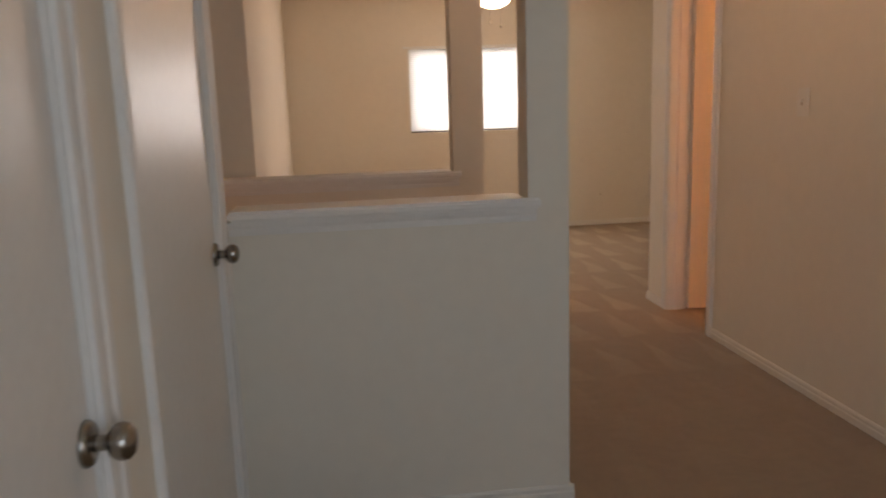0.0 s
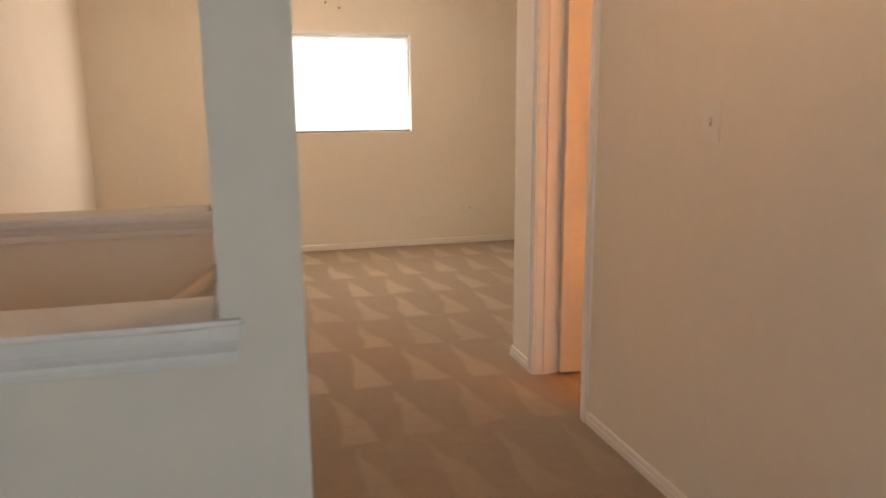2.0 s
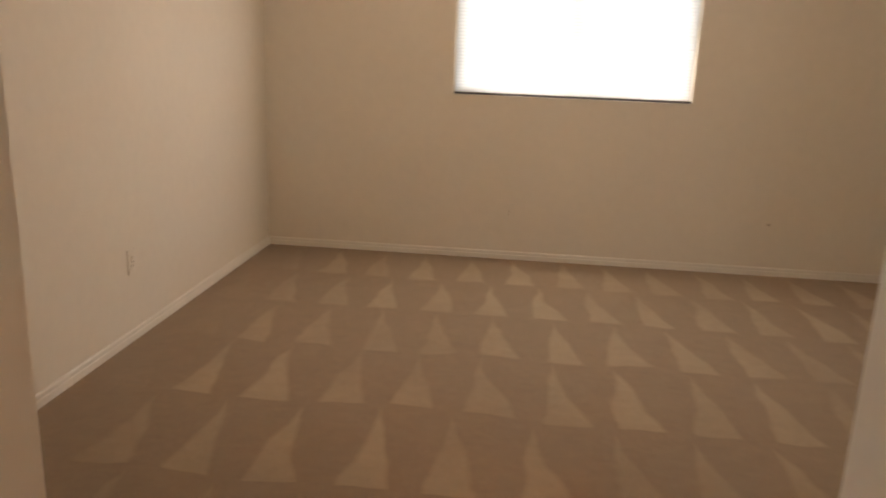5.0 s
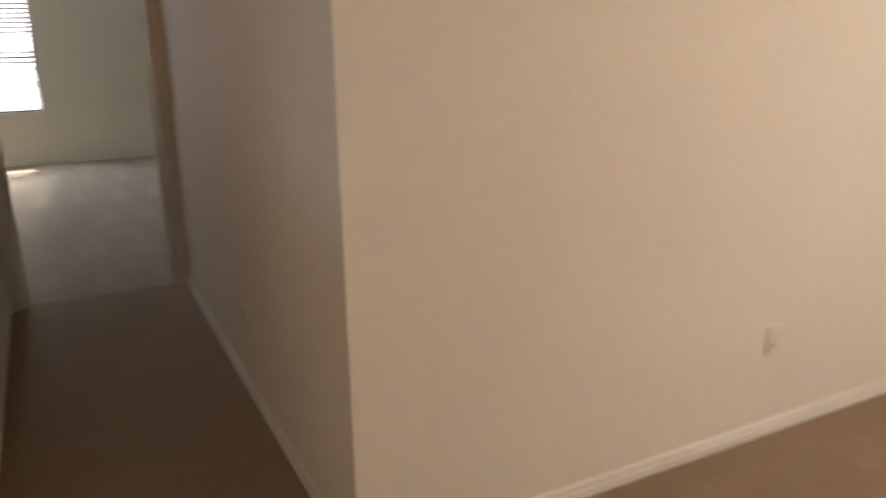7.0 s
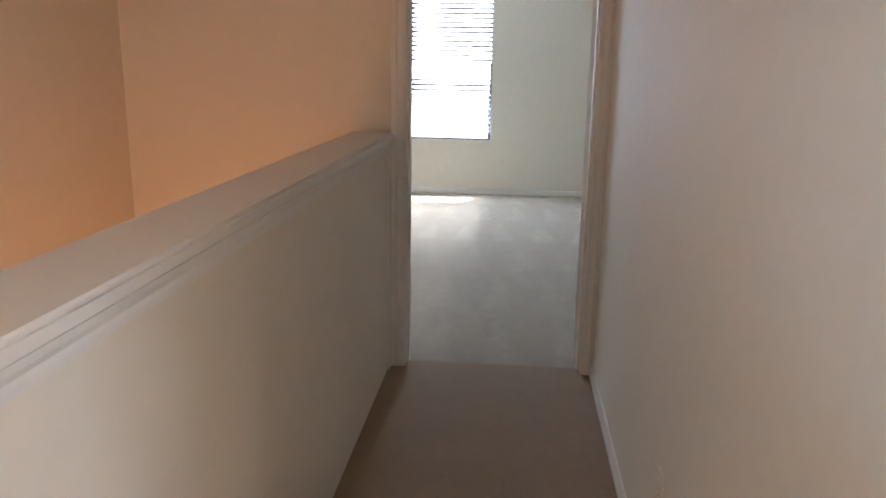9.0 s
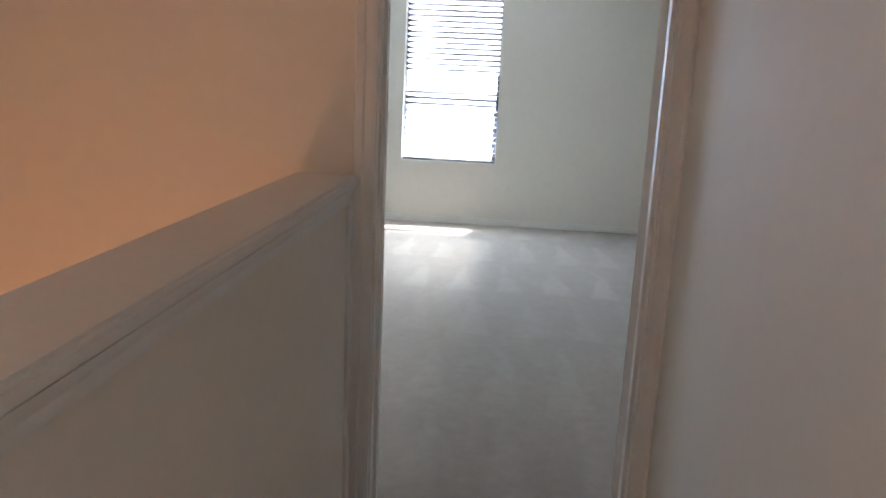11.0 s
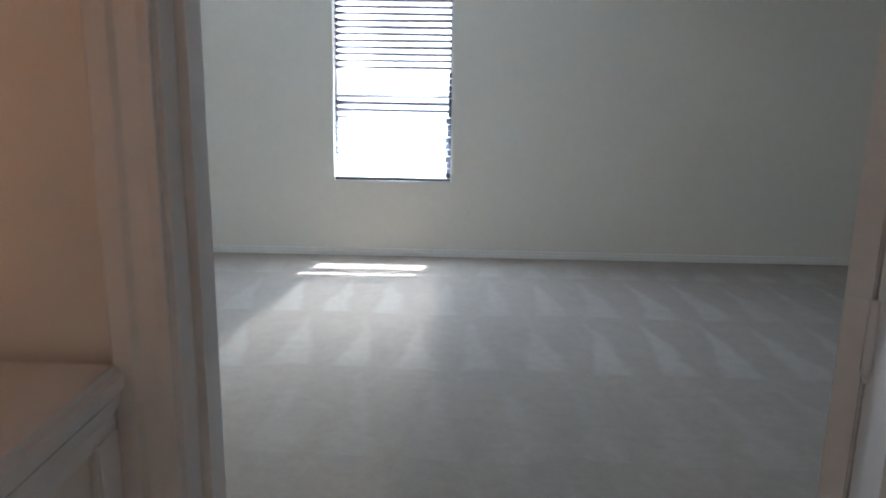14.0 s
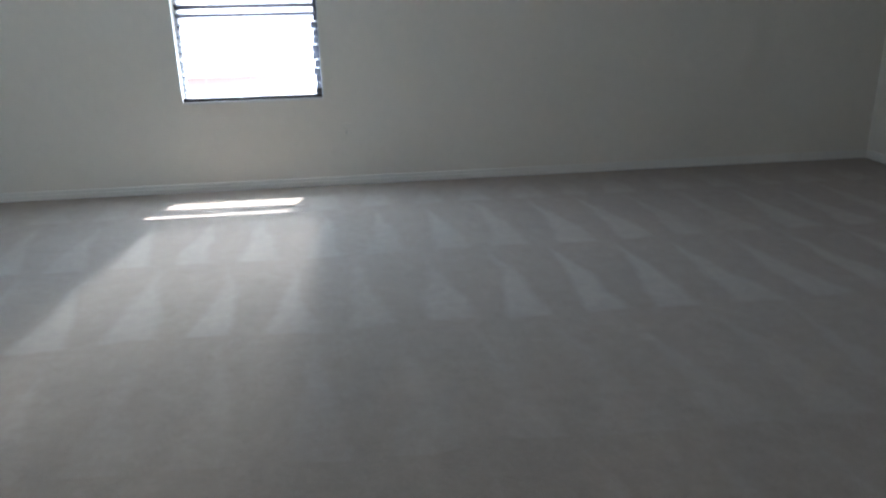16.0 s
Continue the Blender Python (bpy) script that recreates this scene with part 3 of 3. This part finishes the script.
def twisted_slat(name, lo, hi, tilts):
    """A slat from lo to hi whose tilt changes evenly along its length; a shallow crown in section."""
    bm = bmesh.new()
    rings = []
    for k, tilt in enumerate(tilts):
        y = lo + (hi - lo) * k / (len(tilts) - 1)
        c, d = math.cos(radians(tilt)), math.sin(radians(tilt))
        outline = [(-0.025, -0.001), (0, 0.0015), (0.025, -0.001), (0.025, 0.0012), (0, 0.0037), (-0.025, 0.0012)]
        rings.append([bm.verts.new((u * c + w * d, y, w * c - u * d)) for u, w in outline])
    for p, q in zip(rings, rings[1:]):
        for k in range(6):
            bm.faces.new((p[k], p[(k + 1) % 6], q[(k + 1) % 6], q[k]))
    bm.faces.new(rings[0][::-1])
    bm.faces.new(rings[-1])
    return mesh(name, bm, BACKLIT)


HALF = (BY1 - BY0) / 2 - 0.012
upper = twisted_slat("slat", -HALF, HALF, (-32, -10, -11, -14, -18, -20, -20, -19, -19, -19, -21))
lower = twisted_slat("slat", -HALF, HALF, (-38, -25, -23, -22, -22, -22, -23, -24, -25))
stubs = {w: mesh("slat_stub", rounded(boxes((-0.025, 0.025, 0, w, -0.002, 0.002)), 0.001, 1), BACKLIT) for w in (0.022, 0.030, 0.040)}
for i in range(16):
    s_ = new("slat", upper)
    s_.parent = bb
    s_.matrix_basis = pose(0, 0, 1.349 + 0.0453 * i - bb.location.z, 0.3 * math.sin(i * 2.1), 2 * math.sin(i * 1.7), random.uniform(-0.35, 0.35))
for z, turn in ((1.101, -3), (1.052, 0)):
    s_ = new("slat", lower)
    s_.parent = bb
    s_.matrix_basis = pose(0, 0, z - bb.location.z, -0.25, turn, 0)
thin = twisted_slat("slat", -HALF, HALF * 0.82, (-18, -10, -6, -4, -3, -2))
# The upper thin slat stands in for the meeting rail's edge line.
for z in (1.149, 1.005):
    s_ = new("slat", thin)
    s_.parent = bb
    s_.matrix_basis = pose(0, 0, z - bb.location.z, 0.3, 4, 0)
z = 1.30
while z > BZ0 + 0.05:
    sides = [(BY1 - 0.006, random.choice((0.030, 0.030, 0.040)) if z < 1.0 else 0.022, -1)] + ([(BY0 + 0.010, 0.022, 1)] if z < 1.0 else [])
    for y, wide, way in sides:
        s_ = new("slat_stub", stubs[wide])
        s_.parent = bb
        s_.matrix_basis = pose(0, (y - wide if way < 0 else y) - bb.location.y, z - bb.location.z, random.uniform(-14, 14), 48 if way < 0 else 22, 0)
    z -= 0.0453
# Dark block for a small lump of unknown kind in the window corner.
under("bracket", rounded(boxes((BED_W - 0.055, BED_W - 0.01, BY1 - 0.042, BY1 - 0.006, BZ0 + 0.0345, BZ0 + 0.075)), 0.006, 2), DARKM, bb, "dark lump in the bottom corner of the window")
for y in (-1.303, -1.037, -0.76):
    under("ladder_cord", rod((BED_W - 0.045, y, BZ0 + 0.03), (BED_W - 0.045, y, BZ1 - 0.04), 0.0009, 6), BLIND, bb)

# ---- outdoors ----
structure("ground", boxes((-1500, 1500, -1500, 1500, -3.0, -2.9)), GROUND, "dry ground outside the house", "ground")
structure("backdrop", boxes((-32.1, -32, -40, 40, -2.9, 12)), HAZE, "glaring pale sky beyond the bedroom window", "backdrop")
structure("backdrop_north", boxes((-20, 25, 14, 14.1, -2.9, 12)), HAZE_N, "glaring pale sky beyond the loft window", "backdrop")
house = thing("neighbor_house", (-20, -8, -2.9), "pale pink stucco house with a low roof", "house")
PINK = material("pale_pink_stucco", (0.80, 0.68, 0.63), 0.9, 0, 0.05, 1.5, 0.3, 20)
under("wall", boxes((-24, -17, -14, -1.7, -2.9, -0.25)), PINK, house)
rb = bmesh.new()
v = [rb.verts.new(p) for p in ((-16.5, -14.5, -0.25), (-24.5, -14.5, -0.25), (-24.5, -1.3, -0.25), (-16.5, -1.3, -0.25), (-20.5, -12, 0.35), (-20.5, -3.5, 0.35))]
for f in ((0, 3, 5, 4), (1, 4, 5, 2), (0, 4, 1), (3, 2, 5), (0, 1, 2, 3)):
    rb.faces.new([v[k] for k in f])
under("roof", rb, material("pink_clay_roof", (0.50, 0.30, 0.26), 0.9, 0, 0.1, 2, 0.4, 12), house)

# ---- fixtures ----


def plate(name, place, out, wide, high, label, category, kind):
    """A bevelled wall plate; out: the wall's outward normal along x or y."""
    ob = thing(name, place, label, category)
    yaw = math.degrees(math.atan2(out[1], out[0]))
    ob.rotation_euler = (0, 0, radians(yaw))
    tone = PLATE if kind == "switch" else IVORY
    part("cover", rounded(boxes((-0.004, 0.0045, -wide / 2, wide / 2, -high / 2, high / 2)), 0.0025, 2), tone, ob)
    if kind == "outlet":
        for z in (0.02, -0.02):
            s = part("socket", rounded(boxes((0.005, 0.0085, -0.0165, 0.0165, z - 0.0135, z + 0.0135)), 0.002, 2), IVORY, ob)
            for y in (-0.006, 0.006):
                part("slot", boxes((0.0075, 0.009, y - 0.001, y + 0.001, z - 0.003, z + 0.006)), SHADOWP, s)
        part("screw", lathe([(0.003, 0.005), (0.003, 0.0072)], (0, 0, 0), "x", 10), NICKEL, ob)
    elif kind == "switch":
        for y in (0.0,):
            s = part("toggle", rounded(boxes((0.005, 0.018, y - 0.005, y + 0.005, 0.0, 0.012)), 0.002, 2), PLATE, ob)
            part("switch_slot", boxes((0.0055, 0.0068, y - 0.0065, y + 0.0065, -0.013, 0.013)), SHADOWP, s)
    else:
        part("jack", lathe([(0.009, 0.005), (0.009, 0.009), (0.005, 0.012)], (0, 0, 0), "x", 14), SHADOWP, ob)
    return ob


plate("light_switch", (EAST, -1.537, 1.302), (-1, 0), 0.084, 0.122, "white toggle light switch on the hall wall", "switch", "switch")
plate("wall_outlet", (1.649, NORTH, 0.324), (0, -1), 0.072, 0.115, "ivory double outlet under the loft window", "outlet", "outlet")
plate("cable_plate", (3.31, NORTH, 0.338), (0, -1), 0.115, 0.115, "ivory cable plate on the loft wall", "wall plate", "jack")
plate("wall_outlet", (0, 1.53, 0.365), (1, 0), 0.072, 0.115, "ivory double outlet low on the loft wall", "outlet", "outlet")
plate("wall_outlet", (-1.176, 0, 0.325), (0, -1), 0.072, 0.115, "ivory double outlet low on the corridor wall", "outlet", "outlet")
plate("wall_outlet", (EAST, -2.26, 0.35), (-1, 0), 0.072, 0.115, "ivory double outlet on the hall wall", "outlet", "outlet")
plate("wall_outlet", (-4.40, -1.545, 0.33), (0, 1), 0.072, 0.115, "ivory double outlet on the bedroom closet block", "outlet", "outlet")
plate("wall_outlet", (BED_W, -0.479, 0.335), (1, 0), 0.072, 0.115, "ivory double outlet beside the bedroom window", "outlet", "outlet")

# Dome added over the landing to house the unseen lamp; no fixture is known.
dome = thing("added_dome_light", (1.85, -1.75, TOP), "unseen frosted glass dome light added over the landing", "ceiling light")
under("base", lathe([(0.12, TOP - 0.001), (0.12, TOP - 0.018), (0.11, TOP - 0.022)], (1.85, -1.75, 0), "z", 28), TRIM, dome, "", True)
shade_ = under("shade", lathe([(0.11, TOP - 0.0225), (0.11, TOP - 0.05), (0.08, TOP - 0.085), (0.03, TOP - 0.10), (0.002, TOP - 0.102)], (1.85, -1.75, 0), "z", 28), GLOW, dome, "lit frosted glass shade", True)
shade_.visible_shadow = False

# ceiling fan with a light bowl
fan = thing("ceiling_fan", (1.82, 1.70, TOP), "white ceiling fan with a lit glass bowl and pull chains", "ceiling fan")
under("canopy", lathe([(0.065, TOP - 0.001), (0.065, TOP - 0.02), (0.03, TOP - 0.05), (0.012, TOP - 0.055), (0.012, TOP - 0.08)], (1.82, 1.70, 0), "z", 28), TRIM, fan, "", True)
under("motor", lathe([(0.02, TOP - 0.075), (0.10, TOP - 0.085), (0.115, TOP - 0.11), (0.10, TOP - 0.15), (0.05, TOP - 0.175), (0.05, TOP - 0.20)], (1.82, 1.70, 0), "z", 28), TRIM, fan, "", True)
bowl = under("light_bowl", lathe([(0.10, TOP - 0.201), (0.14, TOP - 0.22), (0.145, TOP - 0.25), (0.12, TOP - 0.29), (0.06, TOP - 0.318), (0.01, TOP - 0.325)], (1.82, 1.70, 0), "z", 32), GLOW, fan, "lit frosted glass bowl", True)
bowl.visible_shadow = False
for k in range(4):
    a = radians(20 + 90 * k)
    bm = rounded(boxes((0.13, 0.58, -0.06, 0.06, TOP - 0.128, TOP - 0.120)), 0.003, 2)
    bmesh.ops.rotate(bm, verts=bm.verts[:], cent=(0, 0, TOP - 0.124), matrix=Matrix.Rotation(a, 3, "Z") @ Matrix.Rotation(radians(9), 3, "X"))
    bmesh.ops.translate(bm, verts=bm.verts[:], vec=(1.82, 1.70, 0))
    under("blade", bm, TRIM, fan)
for dx, ln in ((0.05, 0.16), (-0.04, 0.13)):
    c = under("pull_chain", rod((1.82 + dx, 1.66, TOP - 0.19), (1.82 + dx, 1.66, TOP - 0.30 - ln), 0.0012, 6), NICKEL, fan)
    part("chain_knob", lathe([(0.001, 0.012), (0.007, 0.006), (0.008, -0.006), (0.001, -0.014)], (1.82 + dx, 1.66, TOP - 0.31 - ln), "z", 12), NICKEL, c, "", True)
